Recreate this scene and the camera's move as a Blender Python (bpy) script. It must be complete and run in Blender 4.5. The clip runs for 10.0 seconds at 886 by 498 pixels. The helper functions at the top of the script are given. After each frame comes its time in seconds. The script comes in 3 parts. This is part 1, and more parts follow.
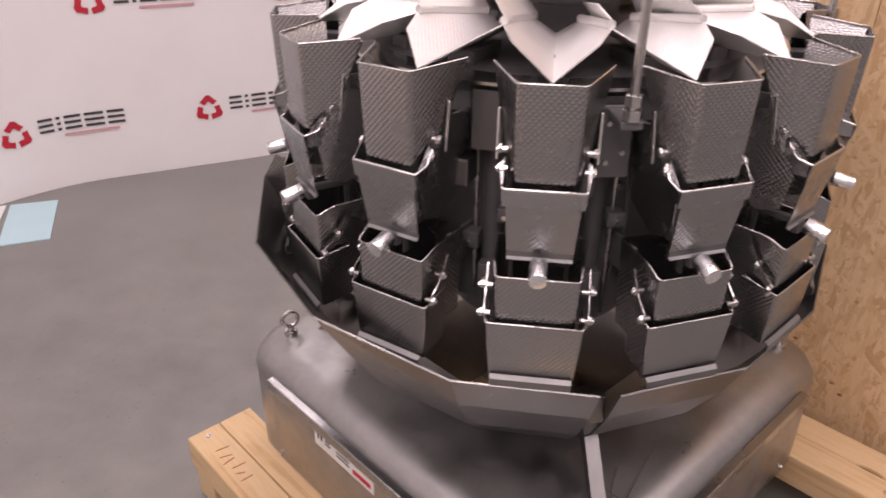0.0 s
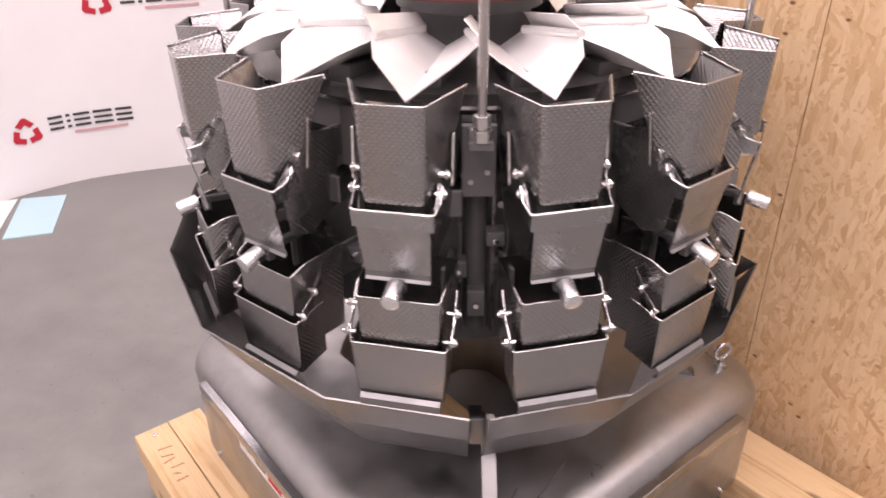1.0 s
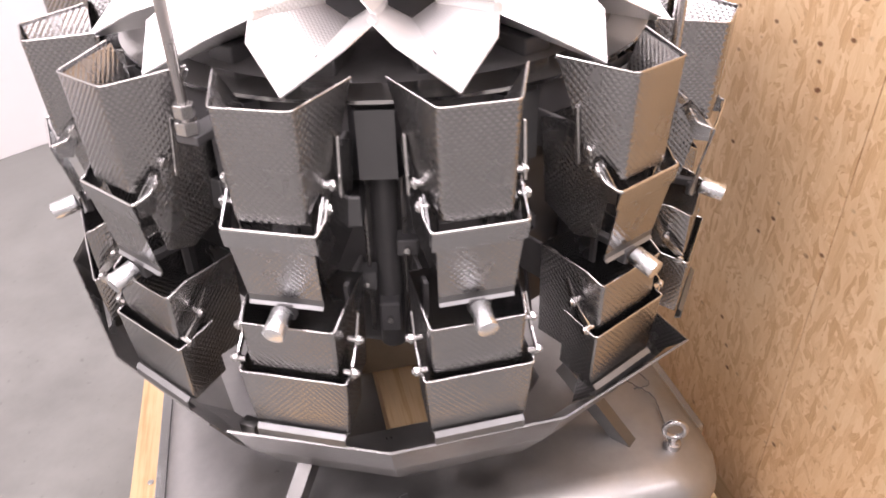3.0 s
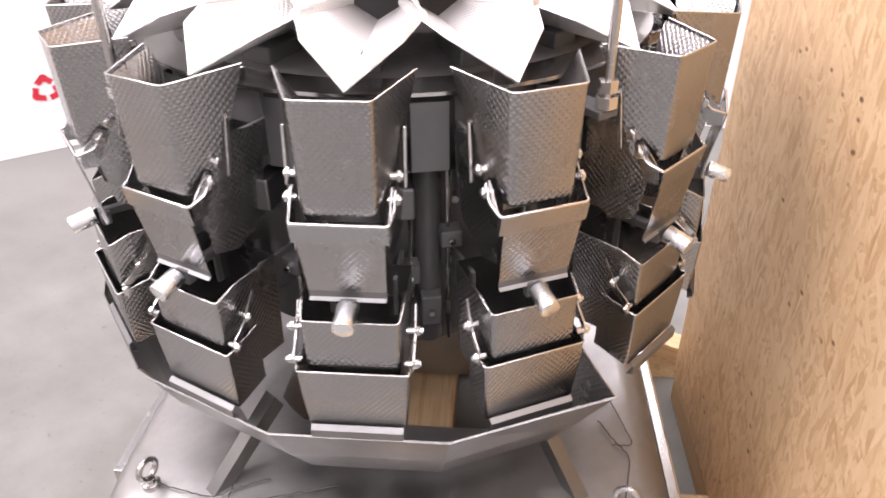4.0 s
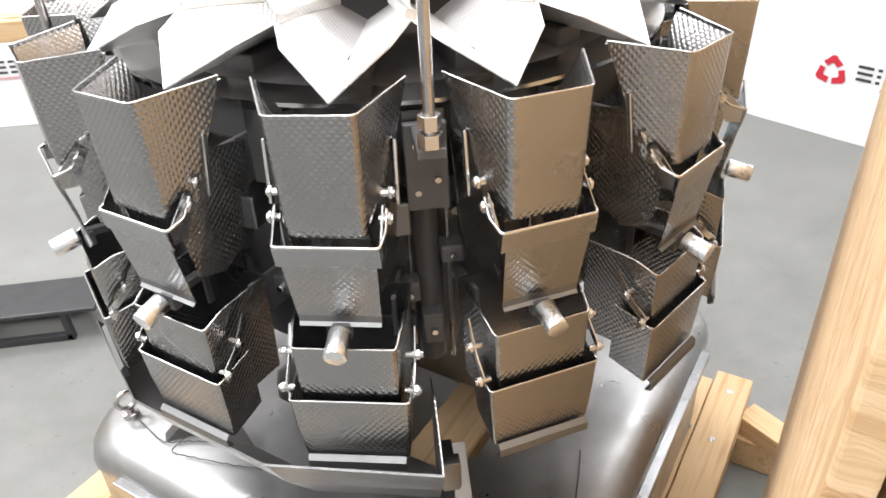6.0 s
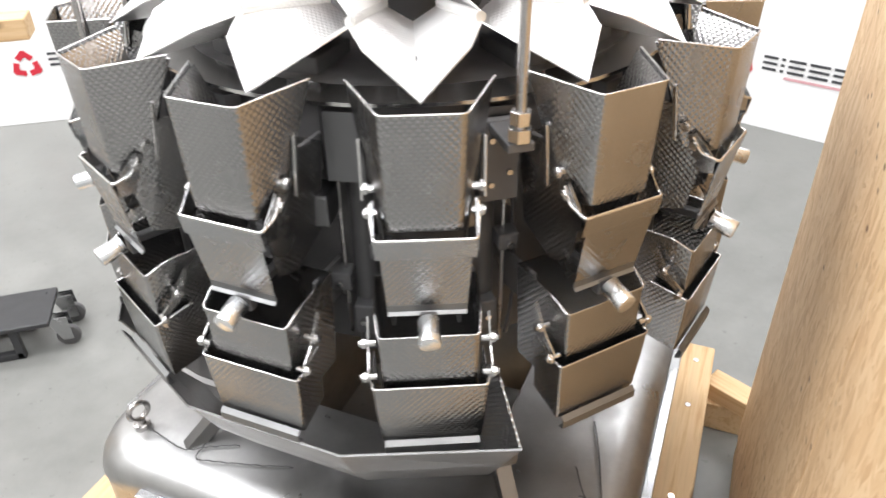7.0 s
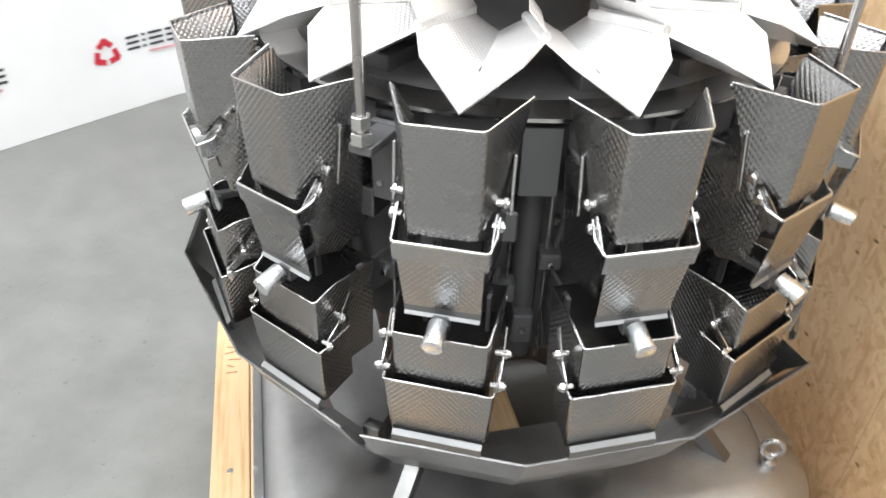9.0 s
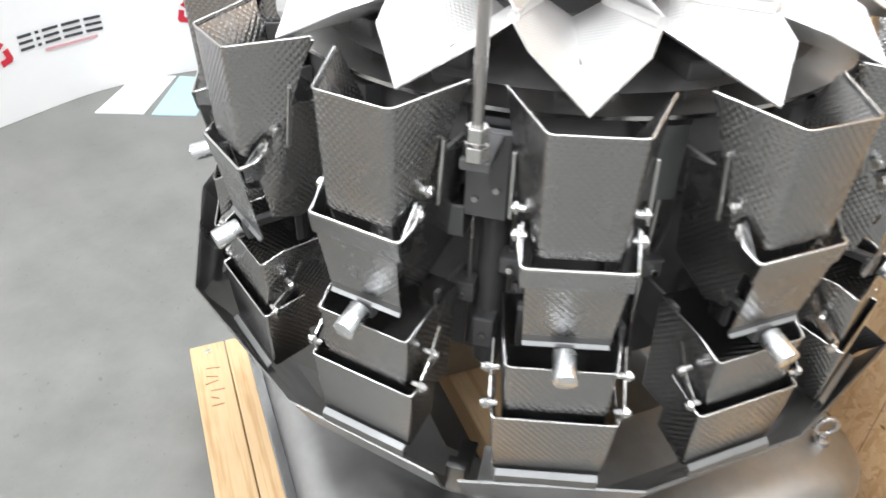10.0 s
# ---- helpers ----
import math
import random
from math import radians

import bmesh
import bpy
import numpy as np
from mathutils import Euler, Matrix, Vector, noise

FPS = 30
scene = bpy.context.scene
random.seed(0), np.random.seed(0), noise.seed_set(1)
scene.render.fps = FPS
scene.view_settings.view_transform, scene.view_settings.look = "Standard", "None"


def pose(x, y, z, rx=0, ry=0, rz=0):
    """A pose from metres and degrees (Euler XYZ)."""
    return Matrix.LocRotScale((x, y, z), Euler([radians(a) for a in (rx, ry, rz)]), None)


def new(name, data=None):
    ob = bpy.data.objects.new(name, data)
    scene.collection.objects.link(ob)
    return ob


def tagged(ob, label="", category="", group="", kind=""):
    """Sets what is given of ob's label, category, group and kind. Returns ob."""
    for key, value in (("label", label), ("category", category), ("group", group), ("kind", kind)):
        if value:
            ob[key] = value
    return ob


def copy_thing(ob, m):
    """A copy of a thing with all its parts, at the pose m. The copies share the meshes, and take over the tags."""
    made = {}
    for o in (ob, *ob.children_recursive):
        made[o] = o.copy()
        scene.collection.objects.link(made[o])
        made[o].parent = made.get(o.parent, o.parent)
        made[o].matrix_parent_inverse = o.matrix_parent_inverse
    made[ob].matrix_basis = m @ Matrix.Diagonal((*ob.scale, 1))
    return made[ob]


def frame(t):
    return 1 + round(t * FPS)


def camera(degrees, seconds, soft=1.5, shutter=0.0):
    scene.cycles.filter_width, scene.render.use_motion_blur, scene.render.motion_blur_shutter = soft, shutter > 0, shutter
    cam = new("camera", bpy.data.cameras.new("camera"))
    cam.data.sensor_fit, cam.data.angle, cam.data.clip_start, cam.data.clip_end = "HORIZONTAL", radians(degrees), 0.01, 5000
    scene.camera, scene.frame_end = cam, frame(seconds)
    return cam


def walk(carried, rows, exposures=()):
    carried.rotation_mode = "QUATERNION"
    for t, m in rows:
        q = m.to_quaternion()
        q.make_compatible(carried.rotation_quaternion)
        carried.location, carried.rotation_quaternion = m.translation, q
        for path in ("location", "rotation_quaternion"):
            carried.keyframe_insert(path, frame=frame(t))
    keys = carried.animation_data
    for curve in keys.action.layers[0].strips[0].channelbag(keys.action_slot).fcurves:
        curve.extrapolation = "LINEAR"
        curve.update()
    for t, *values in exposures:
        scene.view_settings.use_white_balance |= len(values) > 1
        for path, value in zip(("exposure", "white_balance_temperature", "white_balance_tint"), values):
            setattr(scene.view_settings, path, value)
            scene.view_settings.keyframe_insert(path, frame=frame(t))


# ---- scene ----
cam = camera(62.14, 10.0, soft=1.6, shutter=0.4)
PATH = [
    (0.0, 1.4736, -0.0031, 1.5082, 61.69, -0.34, 98.52),
    (0.5, 1.4297, 0.1104, 1.5398, 60.96, 0.70, 97.74),
    (1.0, 1.3927, 0.2644, 1.5337, 61.19, 0.53, 102.61),
    (1.5, 1.3113, 0.4407, 1.5282, 59.93, 0.60, 104.62),
    (2.0, 1.1598, 0.5467, 1.5390, 60.19, -1.34, 110.49),
    (2.5, 1.0318, 0.6366, 1.5476, 57.32, -0.60, 118.69),
    (2.7, 0.9838, 0.7044, 1.5465, 56.87, 0.23, 121.99),
    (3.8, 0.7252, 1.0776, 1.5264, 57.24, 1.00, 142.32),
    (4.0, 0.6423, 1.0908, 1.5226, 57.89, 0.46, 145.88),
    (4.5, 0.4584, 1.1191, 1.5353, 55.87, 1.21, 153.91),
    (5.0, 0.2774, 1.1592, 1.5287, 56.54, 2.55, 161.85),
    (5.5, 0.1210, 1.1833, 1.5288, 56.41, 2.15, 169.02),
    (5.7, 0.0639, 1.1897, 1.5101, 57.47, 3.05, 172.40),
    (6.8, 0.2134, 1.1962, 1.5364, 56.16, 0.43, 166.32),
    (7.0, 0.2888, 1.1951, 1.5417, 56.62, 0.78, 163.77),
    (7.5, 0.5220, 1.1520, 1.5680, 57.22, 0.06, 157.50),
    (8.0, 0.6912, 0.9826, 1.5760, 58.22, -0.76, 152.59),
    (8.5, 0.8057, 0.8310, 1.5648, 56.09, -1.75, 144.39),
    (9.0, 1.0272, 0.6666, 1.5763, 55.36, -0.88, 129.04),
    (9.5, 1.0969, 0.5573, 1.5742, 54.60, -1.91, 122.60),
    (10.0, 1.0642, 0.3946, 1.5478, 53.91, -1.33, 119.66),
]
EXPOSURES = [
    (0.0, -0.22, 7250, 34), (0.5, 0.20, 7200, 34), (1.0, 0.34, 7100, 33), (1.5, 0.44, 7100, 33), (2.5, 0.62, 6900, 29), (4.0, 0.92, 6680, 23), (4.5, 0.95, 6620, 20), (5.5, 0.88, 6450, 12),
    (7.0, 0.87, 6400, 10), (8.5, 0.76, 6320, 8), (10.0, 0.68, 6270, 8),
]
walk(cam, [(t, pose(x, y, z, rx, ry, rz)) for t, x, y, z, rx, ry, rz in PATH], EXPOSURES)

# ---- world and lights ----
world = bpy.data.worlds.new("hall_air")
scene.world = world
world.use_nodes = True
world.node_tree.nodes["Background"].inputs["Color"].default_value = (0.9, 0.95, 1.0, 1)
world.node_tree.nodes["Background"].inputs["Strength"].default_value = 0.25


def ceiling_lamp(x, y, z, sx, sy, watts):
    data = bpy.data.lights.new("ceiling_lamp", "AREA")
    data.shape, data.size, data.size_y, data.energy = "RECTANGLE", sx, sy, watts
    data.color = (0.985, 0.99, 1.0)
    ob = new("ceiling_lamp", data)
    ob.location = (x, y, z)
    return ob


LAMPS = [(x, y) for x in (-3.0, 0.3, 3.6) for y in (-2.2, -0.3, 1.6, 3.5)]
for lx, ly in LAMPS:
    ceiling_lamp(lx, ly, 4.25, 2.4, 1.0, 82 if lx > 3 and ly < 0 else 41)

# ---- materials ----


class Mat:
    """A node material with a short way to add nodes and links."""

    def __init__(self, name):
        self.m = bpy.data.materials.new(name)
        self.m.use_nodes = True
        self.t = self.m.node_tree
        self.b = self.t.nodes["Principled BSDF"]

    def node(self, kind, **links):
        n = self.t.nodes.new(kind)
        for key, v in links.items():
            self.put(n, key.replace("_", " "), v)
        return n

    def put(self, n, key, v):
        sock = n.inputs[int(key)] if key.isdigit() else n.inputs[key]
        if isinstance(v, bpy.types.NodeSocket):
            self.t.links.new(v, sock)
        else:
            sock.default_value = v

    def math(self, op, a, b=0.0, c=0.0):
        n = self.t.nodes.new("ShaderNodeMath")
        n.operation = op
        for i, v in enumerate((a, b, c)):
            self.put(n, str(i), v)
        return n.outputs[0]

    def coords(self, which="Object"):
        return self.t.nodes.new("ShaderNodeTexCoord").outputs[which]

    def noise(self, vec, scale, detail=4.0, rough=0.55):
        n = self.node("ShaderNodeTexNoise", Vector=vec, Scale=scale, Detail=detail, Roughness=rough)
        return n.outputs["Fac"]

    def stretch(self, vec, x, y, z):
        n = self.t.nodes.new("ShaderNodeMapping")
        self.put(n, "Vector", vec)
        n.inputs["Scale"].default_value = (x, y, z)
        return n.outputs[0]

    def ramp(self, fac, stops):
        n = self.t.nodes.new("ShaderNodeValToRGB")
        self.put(n, "Fac", fac)
        e = n.color_ramp.elements
        while len(e) < len(stops):
            e.new(0.5)
        for el, (p, c) in zip(e, stops):
            el.position, el.color = p, (*c, 1)
        return n.outputs["Color"]

    def mix(self, fac, a, b, mode="MIX"):
        n = self.t.nodes.new("ShaderNodeMix")
        n.data_type, n.blend_type = "RGBA", mode
        for i, v in ((0, fac), (6, a), (7, b)):
            if isinstance(v, bpy.types.NodeSocket):
                self.t.links.new(v, n.inputs[i])
            else:
                n.inputs[i].default_value = v if i == 0 else (*v, 1)
        return n.outputs[2]

    def spread(self, fac, lo, hi):
        n = self.t.nodes.new("ShaderNodeMapRange")
        self.put(n, "Value", fac)
        n.inputs["From Min"].default_value, n.inputs["From Max"].default_value = 0.3, 0.7
        n.inputs["To Min"].default_value, n.inputs["To Max"].default_value = lo, hi
        return n.outputs[0]

    def bump(self, height, strength, distance, under=None):
        n = self.node("ShaderNodeBump", Height=height, Strength=strength, Distance=distance)
        if under is not None:
            self.put(n, "Normal", under)
        return n.outputs[0]

    def set(self, **kw):
        for key, v in kw.items():
            v = (*v, 1) if isinstance(v, tuple) and len(v) == 3 else v
            self.put(self.b, key.replace("_", " "), v)
        return self.m


def steel(name, colour, rough, brushed=0.0, dimple=False, smudge=0.0):
    """Stainless sheet; dimple: rows of pressed dots 9 mm apart, laid out on the unfolded sheet."""
    a = Mat(name)
    obj = a.coords("Object")
    uv = a.coords("UV")
    grain = a.noise(a.stretch(uv, 1, 12, 1), 260, 3)
    stain = a.noise(obj, 9, 5, 0.6)
    per = a.t.nodes.new("ShaderNodeObjectInfo").outputs["Random"]
    tone = a.mix(a.spread(stain, 0.0, 0.35), colour, tuple(c * 0.72 for c in colour))
    tone = a.mix(a.math("MULTIPLY", per, 0.25), tone, tuple(c * 0.8 for c in colour))
    r = a.math("ADD", a.spread(stain, rough - 0.05, rough + 0.08), a.math("MULTIPLY", grain, 0.06))
    normal = a.bump(grain, 0.10 + brushed, 0.0006)
    if smudge:  # handled and weathered: cloudy patches of dull and bright metal, shallow dents
        cloud = a.noise(obj, 4.5, 7, 0.68)
        r = a.math("ADD", r, a.spread(cloud, -smudge, smudge))
        tone = a.mix(a.spread(a.noise(obj, 13, 6, 0.7), 0.0, 0.45), tone, tuple(c * 0.62 for c in colour))
        normal = a.bump(a.noise(obj, 7, 3), 0.25, 0.004, normal)
    if dimple:
        sep = a.node("ShaderNodeSeparateXYZ", Vector=uv)
        p = 0.0090
        dots = None
        for ox, oy in ((0.0, 0.0), (0.5, 0.5)):
            fx = a.math("SUBTRACT", a.math("FRACT", a.math("ADD", a.math("DIVIDE", sep.outputs[0], p), ox)), 0.5)
            fy = a.math("SUBTRACT", a.math("FRACT", a.math("ADD", a.math("DIVIDE", sep.outputs[1], p * 1.04), oy)), 0.5)
            d = a.math("SQRT", a.math("ADD", a.math("MULTIPLY", fx, fx), a.math("MULTIPLY", fy, fy)))
            h = a.math("SMOOTH_MIN", a.math("MAXIMUM", a.math("SUBTRACT", 1.0, a.math("DIVIDE", d, 0.36)), 0.0), 0.7, 0.2)
            dots = h if dots is None else a.math("MAXIMUM", dots, h)
        normal = a.bump(dots, 0.72, 0.00072, normal)
    return a.set(Base_Color=tone, Metallic=1.0, Roughness=r, Normal=normal)


M_DIMPLE = steel("dimpled_steel", (0.40, 0.395, 0.395), 0.19, dimple=True)
M_SHEET = steel("plain_steel", (0.42, 0.42, 0.425), 0.20, 0.03)
M_BASE = steel("brushed_base_steel", (0.47, 0.465, 0.46), 0.36, 0.05, smudge=0.10)
M_PAN = steel("pan_steel", (0.86, 0.85, 0.84), 0.46, dimple=True)
M_BRIGHT = steel("polished_steel", (0.75, 0.74, 0.73), 0.14)
M_PIN = steel("turned_pin_steel", (0.90, 0.92, 0.94), 0.24)
M_ROD = steel("rod_steel", (0.55, 0.53, 0.52), 0.22)
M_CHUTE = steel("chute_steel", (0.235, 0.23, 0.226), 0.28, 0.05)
M_LIP = steel("folded_lip_steel", (0.28, 0.28, 0.28), 0.46)
M_COVER = steel("grey_cover_steel", (0.20, 0.20, 0.205), 0.30)


def plain(name, colour, rough, metal=0.0, scale=30, amount=0.25):
    a = Mat(name)
    obj = a.coords("Object")
    n = a.noise(obj, scale, 5)
    fine = a.noise(obj, scale * 12, 3)
    tone = a.mix(a.spread(n, 0.0, amount), colour, tuple(c * 0.55 for c in colour))
    return a.set(Base_Color=tone, Roughness=a.spread(n, rough - 0.08, rough + 0.08), Metallic=metal,
                 Normal=a.bump(fine, 0.15, 0.0006))


M_BLACK = plain("black_plastic", (0.085, 0.083, 0.084), 0.42)
M_DARK = plain("dark_grey_housing", (0.125, 0.12, 0.12), 0.40)
M_BRACKET = plain("dark_bracket_paint", (0.10, 0.098, 0.10), 0.36)
M_CONE = plain("white_cone", (0.78, 0.77, 0.75), 0.35)
M_FABRIC = plain("white_banner_fabric", (0.80, 0.79, 0.79), 0.8, scale=3, amount=0.12)
M_RED = plain("red_print", (0.55, 0.02, 0.04), 0.7)
M_PINK = plain("pale_red_print", (0.62, 0.34, 0.36), 0.7)
M_INK = plain("dark_grey_print", (0.05, 0.05, 0.055), 0.7)
M_PAPER = plain("white_board", (0.78, 0.80, 0.80), 0.4, scale=4, amount=0.1)
M_BLUE = plain("pale_blue_board", (0.42, 0.64, 0.70), 0.4, scale=4, amount=0.1)
M_GREEN = plain("green_edge_paint", (0.01, 0.16, 0.09), 0.5)
M_WALL = plain("painted_hall_wall", (0.55, 0.54, 0.52), 0.8, scale=2)
M_CEIL = plain("hall_ceiling", (0.45, 0.45, 0.45), 0.9, scale=2)
M_DOLLY = plain("black_painted_steel", (0.03, 0.03, 0.032), 0.35, scale=20)
M_RUST = plain("dark_red_rubber", (0.10, 0.022, 0.018), 0.6)
M_STROKE = plain("red_brown_pencil", (0.30, 0.10, 0.05), 0.7)
M_GLUE = plain("sticker_white", (0.75, 0.75, 0.73), 0.5)


def concrete():
    a = Mat("polished_concrete")
    obj = a.coords("Object")
    big = a.noise(obj, 0.9, 6, 0.6)
    mid = a.noise(obj, 7, 5, 0.65)
    fine = a.noise(obj, 160, 3)
    tone = a.ramp(a.math("ADD", a.math("MULTIPLY", big, 0.6), a.math("MULTIPLY", mid, 0.4)),
                  [(0.3, (0.140, 0.140, 0.131)), (0.5, (0.190, 0.189, 0.178)), (0.72, (0.246, 0.244, 0.230))])
    specks = a.ramp(a.noise(obj, 45, 2), [(0.27, (0.55, 0.55, 0.55)), (0.33, (1, 1, 1))])
    tone = a.mix(0.5, tone, specks, "MULTIPLY")
    return a.set(Base_Color=tone, Roughness=a.spread(mid, 0.28, 0.45), Normal=a.bump(fine, 0.12, 0.0008))


M_FLOOR = concrete()


def timber(name, light, dark):
    a = Mat(name)
    obj = a.coords("Object")
    per = a.t.nodes.new("ShaderNodeObjectInfo").outputs["Random"]
    shift = a.node("ShaderNodeVectorMath", **{"0": obj})
    a.put(shift, "1", a.node("ShaderNodeCombineXYZ", X=a.math("MULTIPLY", per, 7.0)).outputs[0])
    v = shift.outputs[0]
    warp = a.noise(v, 6, 3)
    rings = a.noise(a.stretch(v, 1.2, 26, 26), 2.2, 4, 0.6)
    fibre = a.noise(a.stretch(v, 3, 130, 130), 4, 3)
    f = a.math("ADD", a.math("MULTIPLY", rings, 0.75), a.math("MULTIPLY", warp, 0.25))
    tone = a.ramp(f, [(0.36, dark), (0.50, light), (0.68, tuple(c * 0.86 for c in light))])
    knot = a.node("ShaderNodeTexVoronoi", Vector=a.stretch(v, 3.2, 8, 8), Scale=1.0)
    tone = a.mix(a.ramp(knot.outputs["Distance"], [(0.07, (1, 1, 1)), (0.13, (0, 0, 0))]), tone, tuple(c * 0.4 for c in dark))
    tone = a.mix(a.math("MULTIPLY", fibre, 0.3), tone, dark)
    return a.set(Base_Color=tone, Roughness=0.7, Normal=a.bump(fibre, 0.35, 0.0008))


M_TIMBER = timber("pine_timber", (0.66, 0.47, 0.27), (0.50, 0.31, 0.15))


def strand_board():
    """Pressed flakes: layers of stretched cells at several turns, close in tone, with small dark chips."""
    a = Mat("oriented_strand_board")
    obj = a.coords("Object")
    height = None
    tone = None
    for i, (turn, sx, sy) in enumerate(((12, 15, 62), (140, 50, 150), (64, 20, 84), (160, 34, 115), (118, 19, 78), (38, 17, 74), (92, 22, 92))):
        rot = a.t.nodes.new("ShaderNodeMapping")
        a.put(rot, "Vector", obj)
        rot.inputs["Rotation"].default_value = (0, 0, radians(turn))
        rot.inputs["Location"].default_value = (i * 3.7, i * 1.3, 0)
        wob = a.node("ShaderNodeTexNoise", Vector=rot.outputs[0], Scale=22.0, Detail=4.0)
        add = a.t.nodes.new("ShaderNodeVectorMath")
        add.operation = "MULTIPLY_ADD"
        a.put(add, "0", wob.outputs["Color"])
        add.inputs[1].default_value = (0.018, 0.018, 0)
        a.put(add, "2", rot.outputs[0])
        v = a.stretch(add.outputs[0], sx, sy, 0.01)
        cell = a.node("ShaderNodeTexVoronoi", Vector=v, Scale=1.0)
        sep = a.node("ShaderNodeSeparateColor", Color=cell.outputs["Color"])
        grain = a.noise(a.stretch(v, 0.25, 4, 1), 3.0, 5, 0.65)
        pick = a.math("ADD", a.math("MULTIPLY", sep.outputs[0], 0.38), a.math("ADD", a.math("MULTIPLY", grain, 0.74), -0.06))
        c = a.ramp(pick, [(0.12, (0.33, 0.17, 0.07)), (0.30, (0.56, 0.345, 0.175)), (0.5, (0.72, 0.50, 0.285)), (0.72, (0.79, 0.585, 0.365)), (0.92, (0.86, 0.70, 0.50))])
        if tone is None:
            tone, height = c, pick
        else:
            far = a.math("ADD", sep.outputs[1], a.math("MULTIPLY", cell.outputs["Distance"], -0.25))
            edge = a.ramp(far, [(0.34, (0, 0, 0)), (0.42, (0.95, 0.95, 0.95))])
            tone = a.mix(edge, tone, c)
            height = a.math("ADD", height, a.math("MULTIPLY", sep.outputs[2], 0.4))
    tone = a.mix(a.spread(a.noise(obj, 3.0, 5, 0.6), 0.0, 0.3), tone, (0.50, 0.30, 0.15))
    chips = a.node("ShaderNodeTexVoronoi", Vector=a.stretch(obj, 20, 34, 1), Scale=1.0)
    spot = a.ramp(chips.outputs["Distance"], [(0.09, (1, 1, 1)), (0.18, (0, 0, 0))])
    spot = a.math("MULTIPLY", spot, a.ramp(a.noise(obj, 6, 2), [(0.52, (0, 0, 0)), (0.60, (1, 1, 1))]))
    tone = a.mix(spot, tone, (0.17, 0.075, 0.03))
    return a.set(Base_Color=tone, Roughness=0.6, Normal=a.bump(height, 0.4, 0.0012))


M_OSB = strand_board()

# ---- mesh helpers ----


def unfold(bm):
    """UVs in metres, each face laid flat."""
    uv = bm.loops.layers.uv.verify()
    for f in bm.faces:
        n = f.normal
        t1 = Vector((0, 0, 1)).cross(n)
        t1 = t1.normalized() if t1.length > 0.05 else Vector((1, 0, 0))
        t2 = n.cross(t1)
        for l in f.loops:
            l[uv].uv = (l.vert.co.dot(t1), l.vert.co.dot(t2))


def part(name, bm, material, parent=None, label="", smooth=None, at=(0, 0, 0)):
    """Links a bmesh as one mesh object. at: the parent's place, in whose coordinates the mesh was not drawn."""
    bm.normal_update()
    unfold(bm)
    me = bpy.data.meshes.new(name)
    if smooth is not None:
        for f in bm.faces:
            f.smooth = True
        for e in bm.edges:
            e.smooth = len(e.link_faces) == 2 and e.calc_face_angle(0) < radians(smooth)
    bm.to_mesh(me)
    bm.free()
    me.materials.append(material)
    ob = new(name, me)
    if parent is not None:
        ob.parent = parent
        ob.location = -Vector(at)
    if label:
        ob["label"] = label
    return ob


def sweep(rows, thick, bevel=0.0):
    """A bent sheet: rows of points, each row one section; thick: metres of metal."""
    bm = bmesh.new()
    grid = [[bm.verts.new(p) for p in r] for r in rows]
    for r0, r1 in zip(grid, grid[1:]):
        for i in range(len(r0) - 1):
            bm.faces.new((r0[i], r0[i + 1], r1[i + 1], r1[i]))
    bm.normal_update()
    bmesh.ops.solidify(bm, geom=bm.faces[:], thickness=thick)
    bmesh.ops.recalc_face_normals(bm, faces=bm.faces[:])
    return bm


def slab(points, thick):
    """A flat plate from its outline, thickened along its normal."""
    bm = bmesh.new()
    f = bm.faces.new([bm.verts.new(p) for p in points])
    bm.normal_update()
    n = f.normal * thick
    ext = bmesh.ops.extrude_face_region(bm, geom=[f])
    bmesh.ops.translate(bm, vec=n, verts=[v for v in ext["geom"] if isinstance(v, bmesh.types.BMVert)])
    bmesh.ops.recalc_face_normals(bm, faces=bm.faces[:])
    return bm


def box(cx, cy, cz, sx, sy, sz, bevel=0.0, rot=None):
    bm = bmesh.new()
    bmesh.ops.create_cube(bm, size=1)
    bmesh.ops.scale(bm, vec=(sx, sy, sz), verts=bm.verts)
    if bevel:
        bmesh.ops.bevel(bm, geom=bm.edges[:], offset=bevel, segments=2, affect="EDGES", profile=0.5)
    if rot:
        bmesh.ops.rotate(bm, matrix=rot, verts=bm.verts)
    bmesh.ops.translate(bm, vec=(cx, cy, cz), verts=bm.verts)
    return bm


def rod_between(a, b, r, seg=14, bevel=0.0):
    a, b = Vector(a), Vector(b)
    d = b - a
    bm = bmesh.new()
    bmesh.ops.create_cone(bm, cap_ends=True, segments=seg, radius1=r, radius2=r, depth=d.length)
    if bevel:
        rim = [e for e in bm.edges if abs(e.verts[0].co.z - e.verts[1].co.z) < 1e-6]
        bmesh.ops.bevel(bm, geom=rim, offset=bevel, segments=2, affect="EDGES", profile=0.5)
    bmesh.ops.transform(bm, matrix=Matrix.Translation((a + b) / 2) @ d.to_track_quat("Z", "Y").to_matrix().to_4x4(), verts=bm.verts)
    return bm


